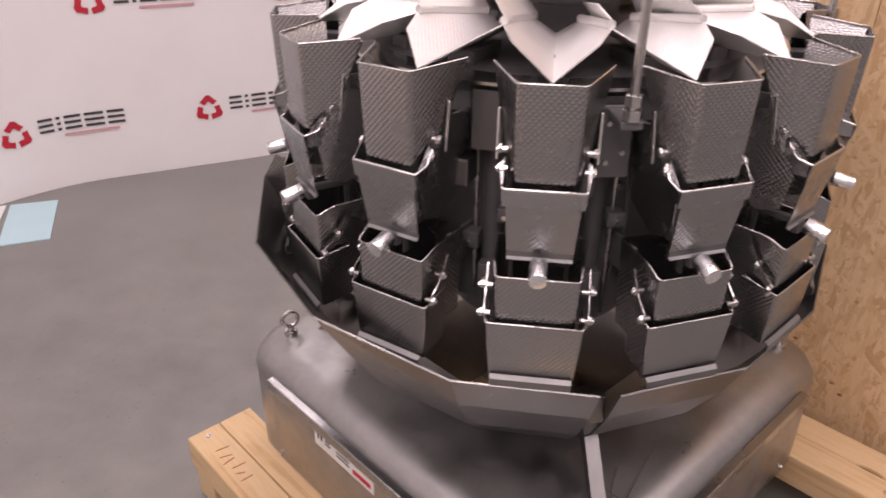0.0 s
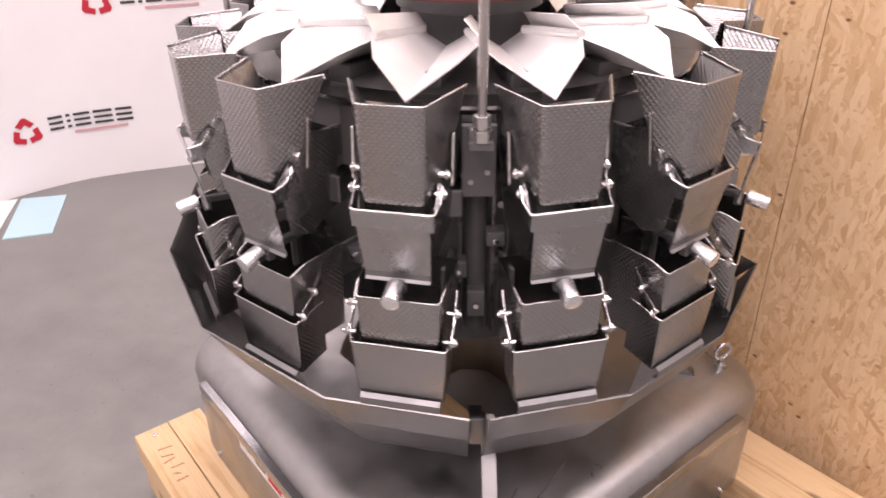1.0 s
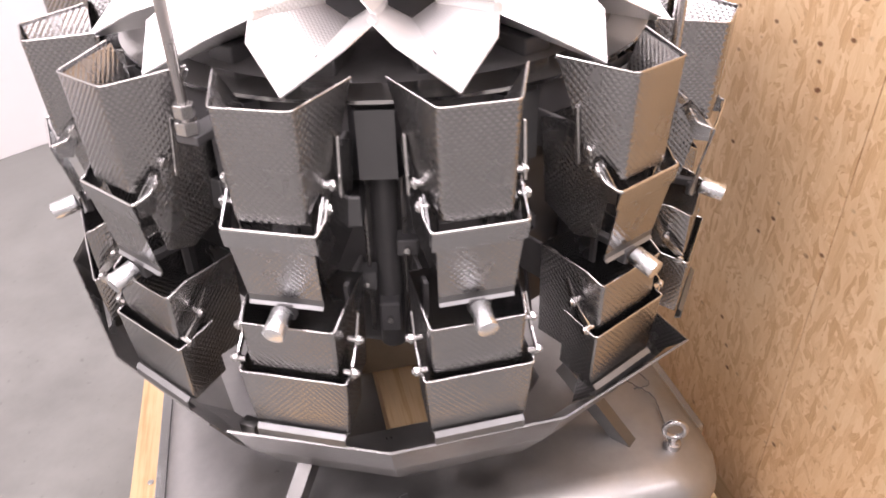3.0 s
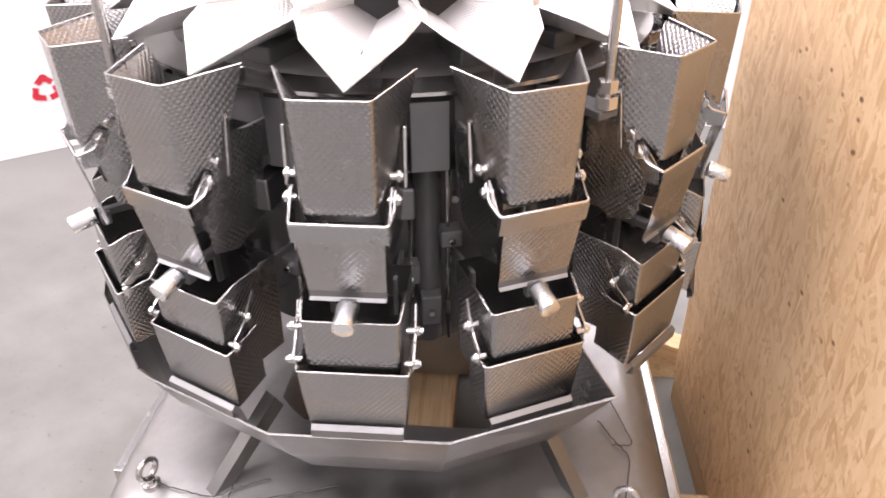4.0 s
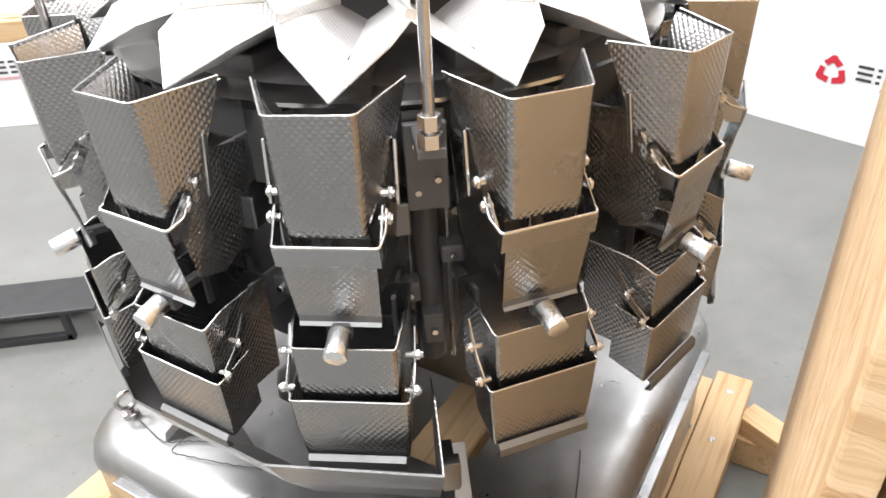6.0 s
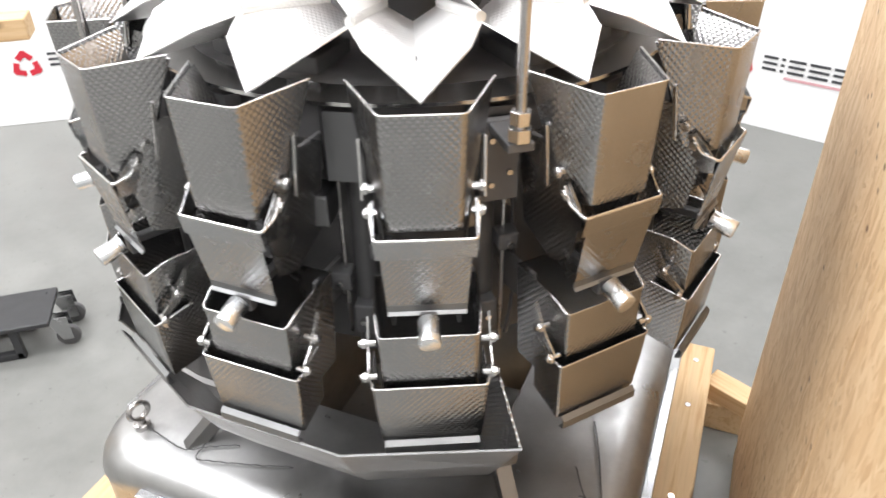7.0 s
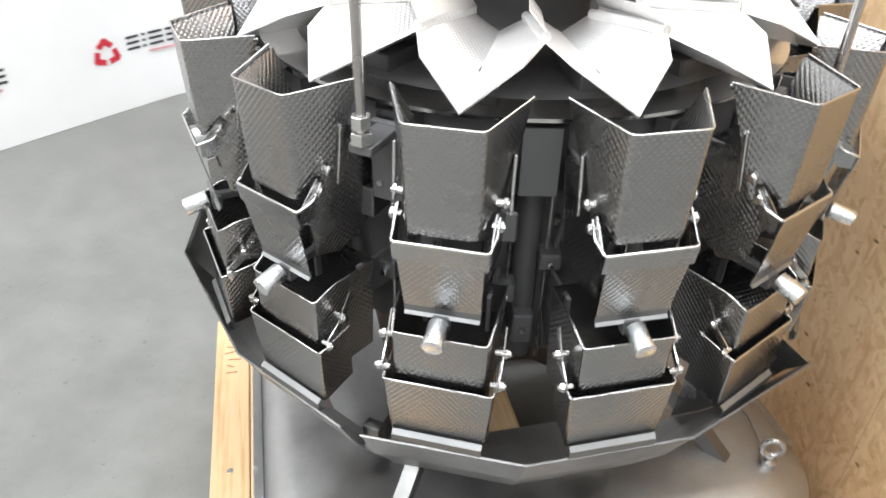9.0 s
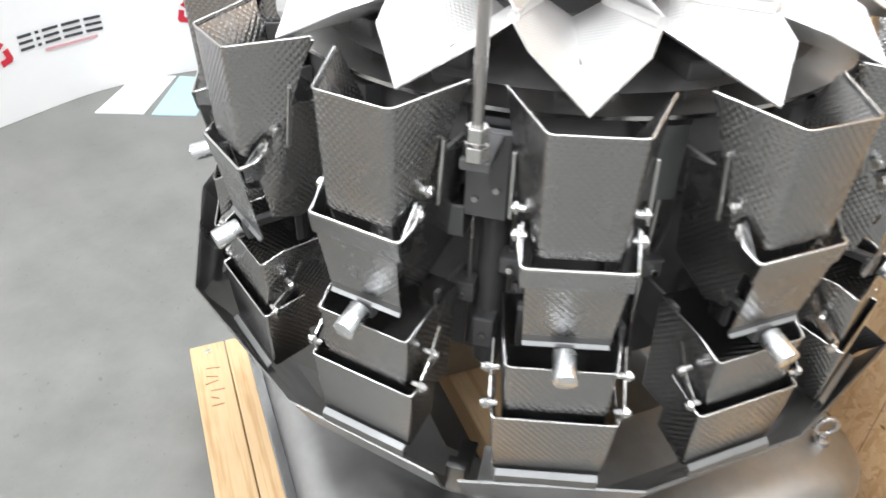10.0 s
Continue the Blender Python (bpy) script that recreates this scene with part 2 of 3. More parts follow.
def wire(points, r, seg=8):
    """A round wire bent along the points."""
    bm = bmesh.new()
    rings = []
    pts = [Vector(p) for p in points]
    for i, p in enumerate(pts):
        d = (pts[min(i + 1, len(pts) - 1)] - pts[max(i - 1, 0)]).normalized()
        side = d.cross(Vector((0.31, 0.17, 0.93))).normalized()
        up = side.cross(d)
        rings.append([bm.verts.new(p + r * (math.cos(2 * math.pi * k / seg) * side + math.sin(2 * math.pi * k / seg) * up)) for k in range(seg)])
    for r0, r1 in zip(rings, rings[1:]):
        for k in range(seg):
            bm.faces.new((r0[k], r0[(k + 1) % seg], r1[(k + 1) % seg], r1[k]))
    bm.faces.new(rings[0][::-1])
    bm.faces.new(rings[-1])
    bmesh.ops.recalc_face_normals(bm, faces=bm.faces[:])
    return bm


def merge(*parts):
    out = bmesh.new()
    for b in parts:
        me = bpy.data.meshes.new("tmp")
        b.to_mesh(me)
        b.free()
        out.from_mesh(me)
        bpy.data.meshes.remove(me)
    return out


def thing(name, label, category, group="", at=(0, 0, 0)):
    e = new(name)
    e.empty_display_size = 0.02
    e.location = at
    return tagged(e, label, category, group)


def soft_corner(p, a, b, r, n=4):
    """Points of an arc that rounds the corner p between a and b."""
    p, a, b = Vector(p), Vector(a), Vector(b)
    p0, p1 = p + (a - p).normalized() * r, p + (b - p).normalized() * r
    return [(1 - s) ** 2 * p0 + 2 * s * (1 - s) * p + s * s * p1 for s in [i / (n - 1) for i in range(n)]]


def rounded(points, r, n=4):
    out = [Vector(points[0])]
    for a, p, b in zip(points, points[1:], points[2:]):
        out += soft_corner(p, a, b, r, n)
    return out + [Vector(points[-1])]


# ---- the hall ----
UP = 0.235  # the height of the machine's datum above the floor
HEADS = 14
STEP = 360 / HEADS
SKID = 2 * STEP  # the way the skid, the base and the board wall lie
OUT = 0.067  # how far the ring of fittings stands out beyond its drawn radius
floor = part("floor", box(0.5, 0.6, -0.05, 10.4, 8.4, 0.1), M_FLOOR)
tagged(floor, "grey polished concrete floor with fine stains", "floor", kind="structure")
for nm, b in (("wall_north", box(0.5, 4.85, 2.2, 10.4, 0.1, 4.4)), ("wall_south", box(0.5, -3.65, 2.2, 10.4, 0.1, 4.4)),
              ("wall_east", box(5.75, 0.6, 2.2, 0.1, 8.4, 4.4)), ("wall_west", box(-4.75, 0.6, 2.2, 0.1, 8.4, 4.4))):
    tagged(part(nm, b, M_WALL), "plain painted hall wall", "wall", kind="structure")
tagged(part("ceiling", box(0.5, 0.6, 4.45, 10.4, 8.4, 0.1), M_CEIL), "grey hall ceiling", "ceiling", kind="structure")

# ---- the printed backdrop, hung in a curve behind the machine ----
BANNER = [(3.4, -2.9), (1.4, -2.85), (0.7, -2.82), (-0.55, -2.77), (-1.14, -2.70), (-1.65, -2.40), (-1.97, -1.95), (-2.2, -1.6), (-2.7, -0.9)]


def spline(points, n):
    out = []
    P = [Vector((*p, 0)) for p in points]
    P = [2 * P[0] - P[1]] + P + [2 * P[-1] - P[-2]]
    for a, b, c, d in zip(P, P[1:], P[2:], P[3:]):
        for i in range(n):
            s = i / n
            out.append(0.5 * (2 * b + (c - a) * s + (2 * a - 5 * b + 4 * c - d) * s * s + (3 * b - a - 3 * c + d) * s ** 3))
    return out + [P[-2]]


line = spline(BANNER, 8)
banner = thing("banner_backdrop", "white fabric backdrop banner printed with rows of dark and red marks", "banner", at=(0, -2.7, 0))
part("fabric", sweep([[Vector((p.x, p.y, z)) for p in line] for z in (0.002, 0.5, 1.2, 2.3)], 0.004), M_FABRIC, banner, at=banner.location, smooth=40)
lengths = [0.0]
for p, q in zip(line, line[1:]):
    lengths.append(lengths[-1] + (q - p).length)


def on_banner(s, z, off=0.006):
    """The place on the fabric s metres along it, and the direction along it."""
    i = max(0, min(len(line) - 2, sum(1 for l in lengths if l <= s) - 1))
    d = (line[i + 1] - line[i]).normalized()
    n = Vector((d.y, -d.x, 0))
    p = line[i] + d * (s - lengths[i])
    return Vector((p.x, p.y, z)) + n * off, d


def print_mark(s, z, size, parent):
    """A red ring of three bent bars, dark word blocks and a thin pale line."""
    def flat(points, mat, nm):
        bm = bmesh.new()
        vs = []
        for u, v in points:
            p, d = on_banner(s + u * size, z + v * size)
            vs.append(bm.verts.new(p))
        bm.faces.new(vs)
        part(nm, bm, mat, parent, at=parent.location)
    for k in range(3):
        turn = radians(90 + 120 * k)
        outer = [(0.5 * math.cos(turn + radians(a)) * (1.15 if abs(a) < 8 else 0.92), 0.5 * math.sin(turn + radians(a)) * (1.15 if abs(a) < 8 else 0.92)) for a in (-48, -30, -7, 7, 30, 48)]
        inner = [(x * 0.52, y * 0.52) for x, y in outer][::-1]
        flat(outer + inner, M_RED, "red_mark")
    x = 0.85
    for w in (0.52, 0.14, 0.60, 0.70, 0.62):
        t = 0.10
        for y in (-0.12, 0.10, 0.32):
            flat([(x, y), (x + w, y), (x + w, y + t), (x, y + t)], M_INK, "word_bar")
        x += w + 0.13
    flat([(1.7, -0.36), (3.7, -0.36), (3.7, -0.26), (1.7, -0.26)], M_PINK, "thin_line")


# ---- timber skid ----
TURN = Matrix.Rotation(radians(SKID), 4, "Z")


def beam(name, a, n, top, length, w, h, label, cat="timber beam"):
    """a: where the beam starts along the skid's long way; n: across it (both in the turned plan)."""
    bm = box(0, 0, 0, length, w, h, 0.004)
    ob = part(name, bm, M_TIMBER, smooth=None)
    ob.matrix_world = TURN @ Matrix.Translation((a + length / 2, n, top - h / 2))
    return tagged(ob, label, cat, "timber skid beams")


# long beams under the sides of the machine, then cross beams beneath
beam("timber_beam", -0.575, -0.610, 0.18, 1.42, 0.089, 0.089, "pale pine timber beam of the skid under the machine")
beam("timber_beam", -0.575, -0.519, 0.18, 1.42, 0.089, 0.089, "pale pine timber beam beside the steel base")
beam("timber_beam", -0.575, 0.02, 0.18, 1.42, 0.14, 0.089, "pine timber beam under the open middle of the base")
beam("timber_beam", -0.60, 0.567, 0.18, 1.50, 0.089, 0.089, "pale pine timber beam of the skid beside the base")
beam("timber_beam", -0.56, 0.476, 0.18, 1.46, 0.089, 0.089, "pale pine timber beam along the foot of the steel base")
for a, n in ((-0.545, -0.610), (-0.02, -0.610), (0.62, -0.610), (-0.53, 0.567), (-0.05, 0.567), (0.73, 0.567), (0.715, 0.476), (-0.35, 0.567)):
    ob = part("screw_head", rod_between((0, 0, -0.002), (0, 0, 0.003), 0.0075, 14, 0.001), M_BRIGHT)
    ob.matrix_world = TURN @ Matrix.Translation((a, n, 0.18))
    tagged(ob, "steel screw head with washer in the timber beam", "screw", "screws in the skid")
for x, turn, ln in ((-0.48, 80, 0.035), (-0.45, 70, 0.03), (-0.43, 100, 0.032), (-0.40, 85, 0.034), (-0.375, 60, 0.02), (-0.35, 90, 0.03)):
    ob = part("pencil_stroke", box(0, 0, 0, ln, 0.003, 0.0006), M_STROKE)
    ob.matrix_world = TURN @ pose(x, -0.610 + 0.006 * math.sin(x * 90), 0.1804, 0, 0, turn)
    tagged(ob, "dark red pencil stroke on the timber beam", "pencil mark", "pencil strokes on the beam")
for a in (-0.52, 0.08, 0.72):
    ob = part("cross_beam", box(0, 0, 0, 0.089, 1.40, 0.089, 0.004), M_TIMBER)
    ob.matrix_world = TURN @ Matrix.Translation((a, 0.05, 0.0445))
    tagged(ob, "pale pine cross beam lying on the floor under the skid", "timber beam", "timber skid beams")

# ---- board wall of the crate ----
EDGE = TURN @ Vector((-0.395, 0.703, 0))
OSB = Matrix.Translation(EDGE) @ TURN
crate_wall = thing("board_wall", "upright crate wall of tan oriented strand board sheets", "board wall", at=EDGE)


def board(x0, x1, z0, z1, parent):
    ob = part("board", box(0, 0, 0, x1 - x0, z1 - z0, 0.012, 0.0015), M_OSB, parent)
    ob.matrix_basis = Matrix.Translation(-EDGE) @ OSB @ Matrix.Translation(((x0 + x1) / 2, 0.006, (z0 + z1) / 2)) @ Matrix.Rotation(radians(90), 4, "X")
    return ob


for x0, x1 in ((0.0, 0.7335), (0.7355, 1.215)):
    board(x0, x1, 0.09, 2.3, crate_wall)
for x0 in (0.02, 0.69, 1.12):
    ob = part("stud", box(0, 0, 0, 0.089, 0.038, 2.2, 0.003), M_TIMBER, crate_wall)
    ob.matrix_basis = Matrix.Translation(-EDGE) @ OSB @ Matrix.Translation((x0 + 0.045, 0.034, 1.19))
ob = part("foot_plate", box(0, 0, 0, 1.215, 0.05, 0.089, 0.003), M_TIMBER, crate_wall)
ob.matrix_basis = Matrix.Translation(-EDGE) @ OSB @ Matrix.Translation((0.6075, 0.03, 0.0445))
ob = part("green_strip", box(0, 0, 0, 0.014, 0.006, 0.42, 0.001), M_GREEN, crate_wall, "green painted strip down the edge of the board")
ob.matrix_basis = Matrix.Translation(-EDGE) @ OSB @ Matrix.Translation((1.205, -0.003, 0.31))

# ---- the weigher: base, frame, drum ----
weigher = thing("multihead_weigher", "stainless steel fourteen-head weigher standing on a timber skid", "weighing machine", at=(0, 0, 0.18))
W_AT = Vector((0, 0, 0.18))
SQ = Matrix.Rotation(radians(SKID), 3, "Z")
HALF = 0.508  # half the width of the base


def rounded_square(h, r, z, n=6):
    pts = []
    for k in range(4):
        cx, cy = ((h - r), (h - r))
        for i in range(n + 1):
            a = radians(90 * i / n)
            p = Matrix.Rotation(radians(90 * k), 3, "Z") @ Vector((cx + r * math.cos(a), cy + r * math.sin(a), 0))
            p = SQ @ p
            pts.append(Vector((p.x, p.y, z)))
    return pts


def base_shell():
    bm = bmesh.new()
    H = HALF
    sections = [(H, 0.11, 0.18), (H, 0.11, 0.40), (H + 0.002, 0.11, 0.410), (H - 0.002, 0.112, 0.434), (H - 0.012, 0.116, 0.455), (H - 0.032, 0.12, 0.470), (H - 0.065, 0.11, 0.478)]
    rings = [[bm.verts.new(p) for p in rounded_square(h, r, z)] for h, r, z in sections]
    for r0, r1 in zip(rings, rings[1:]):
        for i in range(len(r0)):
            j = (i + 1) % len(r0)
            bm.faces.new((r0[i], r0[j], r1[j], r1[i]))
    n = len(rings[-1])
    inner = []
    for rr, z in ((0.30, 0.480), (0.295, 0.474), (0.295, 0.19)):
        ring = []
        for i in range(n):
            p = rings[-1][i].co
            a = math.atan2(p.y, p.x)
            ring.append(bm.verts.new((rr * math.cos(a), rr * math.sin(a), z)))
        inner.append(ring)
    for r0, r1 in zip([rings[-1]] + inner, inner):
        for i in range(n):
            j = (i + 1) % n
            bm.faces.new((r0[i], r0[j], r1[j], r1[i]))
    for i in range(n):
        j = (i + 1) % n
        bm.faces.new((inner[-1][i], inner[-1][j], rings[0][j], rings[0][i]))
    bmesh.ops.recalc_face_normals(bm, faces=bm.faces[:])
    return bm


part("base", base_shell(), M_BASE, weigher, "brushed steel base cabinet with rounded edges", smooth=50, at=W_AT)
for k in range(4):
    rot = Matrix.Rotation(radians(SKID + 90 * k), 3, "Z")
    bm = box(HALF + 0.009, 0, 0.420, 0.020, 0.70, 0.026, 0.002)
    bmesh.ops.rotate(bm, matrix=rot, verts=bm.verts)
    lip = part("side_lip", bm, M_SHEET, weigher, "bright folded lip above the side panel", at=W_AT)
    bm = box(HALF + 0.0025, 0, 0.293, 0.004, 0.72, 0.215, 0.001)
    bmesh.ops.rotate(bm, matrix=rot, verts=bm.verts)
    panel = part("side_panel", bm, M_BASE, weigher, at=W_AT)
    for y in (-0.345, 0.345):
        for z in (0.390, 0.205):
            bm = rod_between((HALF, y, z), (HALF + 0.010, y, z), 0.006, 10)
            bmesh.ops.rotate(bm, matrix=rot, verts=bm.verts)
            part("screw", bm, M_BRIGHT, panel)


PRINTED = Matrix.Rotation(radians(SKID - 90), 3, "Z")  # the side that bears the sticker
sticker = box(HALF + 0.0052, -0.075, 0.375, 0.0012, 0.21, 0.05)
bmesh.ops.rotate(sticker, matrix=PRINTED, verts=sticker.verts)
sticker = part("sticker", sticker, M_GLUE, weigher, "white sticker with worn red and dark print", at=W_AT)
for y, z, w, h, m in ((-0.165, 0.383, 0.006, 0.022, M_INK), (-0.153, 0.383, 0.006, 0.022, M_INK), (-0.130, 0.383, 0.018, 0.004, M_INK), (-0.130, 0.374, 0.018, 0.004, M_INK), (-0.075, 0.379, 0.045, 0.004, M_INK), (-0.075, 0.369, 0.045, 0.004, M_INK), (-0.010, 0.366, 0.06, 0.012, M_RED)):
    bar = box(HALF + 0.0062, y, z, 0.001, w, h)
    bmesh.ops.rotate(bar, matrix=PRINTED, verts=bar.verts)
    part("print_bar", bar, m, sticker)


def eye_bolt(az, r):
    bm = bmesh.new()
    R1, R2, N, K = 0.019, 0.0055, 24, 10
    ring = []
    for i in range(N):
        a = 2 * math.pi * i / N
        ring.append([bm.verts.new(((R1 + R2 * math.cos(b)) * math.cos(a), R2 * math.sin(b), (R1 + R2 * math.cos(b)) * math.sin(a) + 0.040))
                     for b in [2 * math.pi * j / K for j in range(K)]])
    for i in range(N):
        for j in range(K):
            bm.faces.new((ring[i][j], ring[(i + 1) % N][j], ring[(i + 1) % N][(j + 1) % K], ring[i][(j + 1) % K]))
    bm = merge(bm, rod_between((0, 0, -0.004), (0, 0, 0.010), 0.016, 18, 0.002), rod_between((0, 0, 0.008), (0, 0, 0.020), 0.008, 12))
    bmesh.ops.recalc_face_normals(bm, faces=bm.faces[:])
    bmesh.ops.transform(bm, matrix=Matrix.Rotation(radians(az), 4, "Z") @ Matrix.Translation((r, 0, 0.478)) @ Matrix.Rotation(radians(25), 4, "Z"), verts=bm.verts)
    return part("eye_bolt", bm, M_ROD, weigher, "steel lifting eye bolt", smooth=45, at=W_AT)


for k in range(4):
    eye_bolt(SKID - 45 + 90 * k, 0.585)


def turned(profile, seg=72):
    bm = bmesh.new()
    rings = [[bm.verts.new((r * math.cos(2 * math.pi * k / seg), r * math.sin(2 * math.pi * k / seg), z + UP)) for k in range(seg)] for r, z in profile]
    for r0, r1 in zip(rings, rings[1:]):
        for k in range(seg):
            bm.faces.new((r0[k], r0[(k + 1) % seg], r1[(k + 1) % seg], r1[k]))
    bm.faces.new(rings[0][::-1])
    bm.faces.new(rings[-1])
    bmesh.ops.recalc_face_normals(bm, faces=bm.faces[:])
    return bm


part("drum", turned([(0.20, 0.42), (0.20, 0.50), (0.352, 0.56), (0.352, 0.885), (0.392, 0.885), (0.392, 0.975), (0.24, 0.985)]), M_DARK, weigher, "dark central housing", smooth=30, at=W_AT)
part("flange", turned([(0.394, 0.972), (0.419, 0.972), (0.419, 0.977), (0.394, 0.977)]), M_BRIGHT, weigher, "thin rolled flange round the housing", smooth=30, at=W_AT)
part("dispersion_cone", turned([(0.19, 1.088), (0.213, 1.090), (0.218, 1.096), (0.215, 1.106), (0.195, 1.116), (0.08, 1.17), (0.02, 1.18)]), M_CONE, weigher, "white round dispersion cone", smooth=50, at=W_AT)
part("cone_ring", turned([(0.17, 1.078), (0.207, 1.079), (0.207, 1.0875), (0.17, 1.0875)]), M_RUST, weigher, "dark red ring under the cone", smooth=30, at=W_AT)
part("cone_drive", turned([(0.115, 0.985), (0.115, 1.04), (0.135, 1.045), (0.135, 1.0775)]), M_BLACK, weigher, "dark drive under the cone", smooth=30, at=W_AT)

for k in range(HEADS):
    rot = Matrix.Rotation(radians(STEP * (k + 0.5)), 4, "Z") @ Matrix.Translation((OUT, 0, 0))
    bm = sweep([[Vector((0.335, -0.034, z)), Vector((0.352, -0.024, z)), Vector((0.352, 0.024, z)), Vector((0.335, 0.034, z))] for z in (0.872 + UP, 0.965 + UP)], 0.002)
    bmesh.ops.transform(bm, matrix=rot, verts=bm.verts)
    part("cover_plate", bm, M_COVER, weigher, at=W_AT)
    bm = rod_between((0.296, 0, 0.565 + UP), (0.296, 0, 0.885 + UP), 0.019, 16)
    bmesh.ops.transform(bm, matrix=rot, verts=bm.verts)
    part("drive_column", bm, M_BLACK, weigher, smooth=40, at=W_AT)
    for y, z0, z1 in ((-0.026, 0.60, 0.875), (0.027, 0.57, 0.86)):
        bm = rod_between((0.315, y, z0 + UP), (0.315, y, z1 + UP), 0.0032, 8)
        bmesh.ops.transform(bm, matrix=rot, verts=bm.verts)
        part("guide_rod", bm, M_ROD, weigher, smooth=40, at=W_AT)
    for y, z, h in ((0.0, 0.635, 0.05), (-0.03, 0.70, 0.03), (0.03, 0.755, 0.026)):
        bm = box(0.318, y, z + UP, 0.03, 0.03, h, 0.003)
        bmesh.ops.transform(bm, matrix=rot, verts=bm.verts)
        clamp = part("clamp", bm, M_BRACKET, weigher, at=W_AT)
        bm = rod_between((0.332, y, z + UP), (0.341, y, z + UP), 0.0052, 6, 0.0006)
        bmesh.ops.transform(bm, matrix=rot, verts=bm.verts)
        part("clamp_bolt", bm, M_BRIGHT, clamp)
    bm = wire([Vector((0.31 + 0.012 * math.sin(q * 1.1 + k), 0.040 + 0.01 * math.sin(q * 0.8 + 2 * k), 0.86 - 0.055 * q + UP)) for q in range(6)], 0.0035)
    bmesh.ops.transform(bm, matrix=rot, verts=bm.verts)
    part("cable", bm, M_BLACK, weigher, "thin black cable", smooth=60, at=W_AT)
    for y, z in ((-0.04, 0.80), (0.04, 0.80), (-0.035, 0.66), (0.035, 0.70), (0.012, 0.61)):
        bm = rod_between((0.283, y, z + UP), (0.300, y, z + UP), 0.006, 8)
        bmesh.ops.transform(bm, matrix=rot, verts=bm.verts)
        part("housing_bolt", bm, M_ROD, weigher, at=W_AT)
    bm = box(0.345, -0.036, 0.835 + UP, 0.05, 0.026, 0.045, 0.003)
    bmesh.ops.transform(bm, matrix=rot, verts=bm.verts)
    part("sensor_block", bm, M_COVER, weigher, at=W_AT)

# upright rods with nuts, struts under the chute
for k in (0, 3, 7, 10):
    rot = Matrix.Rotation(radians(STEP * (k + 0.5)), 4, "Z") @ Matrix.Translation((OUT, 0, 0))
    bm = rod_between((0.426, 0, 0.955 + UP), (0.426, 0, 1.55 + UP), 0.0065, 16)
    bmesh.ops.transform(bm, matrix=rot, verts=bm.verts)
    r_ob = part("upright_rod", bm, M_ROD, weigher, "plain steel upright rod", smooth=40, at=W_AT)
    for z, rr in ((0.962, 0.014), (0.982, 0.0125)):
        bm = rod_between((0.426, 0, z - 0.008 + UP), (0.426, 0, z + 0.008 + UP), rr, 6, 0.001)
        bmesh.ops.transform(bm, matrix=rot, verts=bm.verts)
        part("nut", bm, M_BRIGHT, r_ob)
    bm = merge(box(0.395, 0, 0.947 + UP, 0.075, 0.032, 0.012, 0.002), box(0.362, 0, 0.90 + UP, 0.012, 0.05, 0.11, 0.002))
    bmesh.ops.transform(bm, matrix=rot, verts=bm.verts)
    bracket = part("rod_bracket", bm, M_BRACKET, weigher, at=W_AT)
    for y, z in ((-0.012, 0.93), (0.012, 0.885), (-0.012, 0.87)):
        bm = rod_between((0.366, y, z + UP), (0.372, y, z + UP), 0.004, 10)
        bmesh.ops.transform(bm, matrix=rot, verts=bm.verts)
        part("bolt", bm, M_ROD, bracket)
    bm = merge(slab([(0.455, 0.013, 0.243 + UP), (0.415, 0.013, 0.243 + UP), (0.29, 0.013, 0.345 + UP), (0.305, 0.013, 0.375 + UP)], 0.026), box(0.435, 0, 0.462 + UP, 0.02, 0.028, 0.05, 0.002), box(0.40, 0, 0.437 + UP, 0.09, 0.024, 0.006, 0.001))
    bmesh.ops.transform(bm, matrix=rot, verts=bm.verts)
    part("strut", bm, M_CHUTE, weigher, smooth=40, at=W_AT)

# collecting chute: three-panel segments between the rods, one side left open
RIM = 0.562
WALL = ((RIM + 0.001, 0.534), (RIM - 0.003, 0.5295), (0.522, 0.455), (0.462, 0.365), (0.405, 0.305))  # radius and height down the funnel


def chute(first, last):
    """One segment of flat panels, a panel under each head from the rod first to the rod last."""
    angles = [STEP * (k + 0.5) for k in range(first, last + 1)]
    angles[0] += 1.6
    angles[-1] -= 1.6
    rows = [[Vector((r * math.cos(radians(a)), r * math.sin(radians(a)), z + UP)) for a in angles] for r, z in WALL]
    # towards its free end a segment is bent outwards and up
    lift = {0: (0.060, 0.100), 1: (0.048, 0.065), 2: (0.035, 0.042)} if first < 0 else {len(angles) - 1: (0.028, 0.028)}
    for i, (out, up) in lift.items():
        for row in rows[:2]:
            row[i] += Vector((out * math.cos(radians(angles[i])), out * math.sin(radians(angles[i])), up))
    return sweep(rows, 0.003)


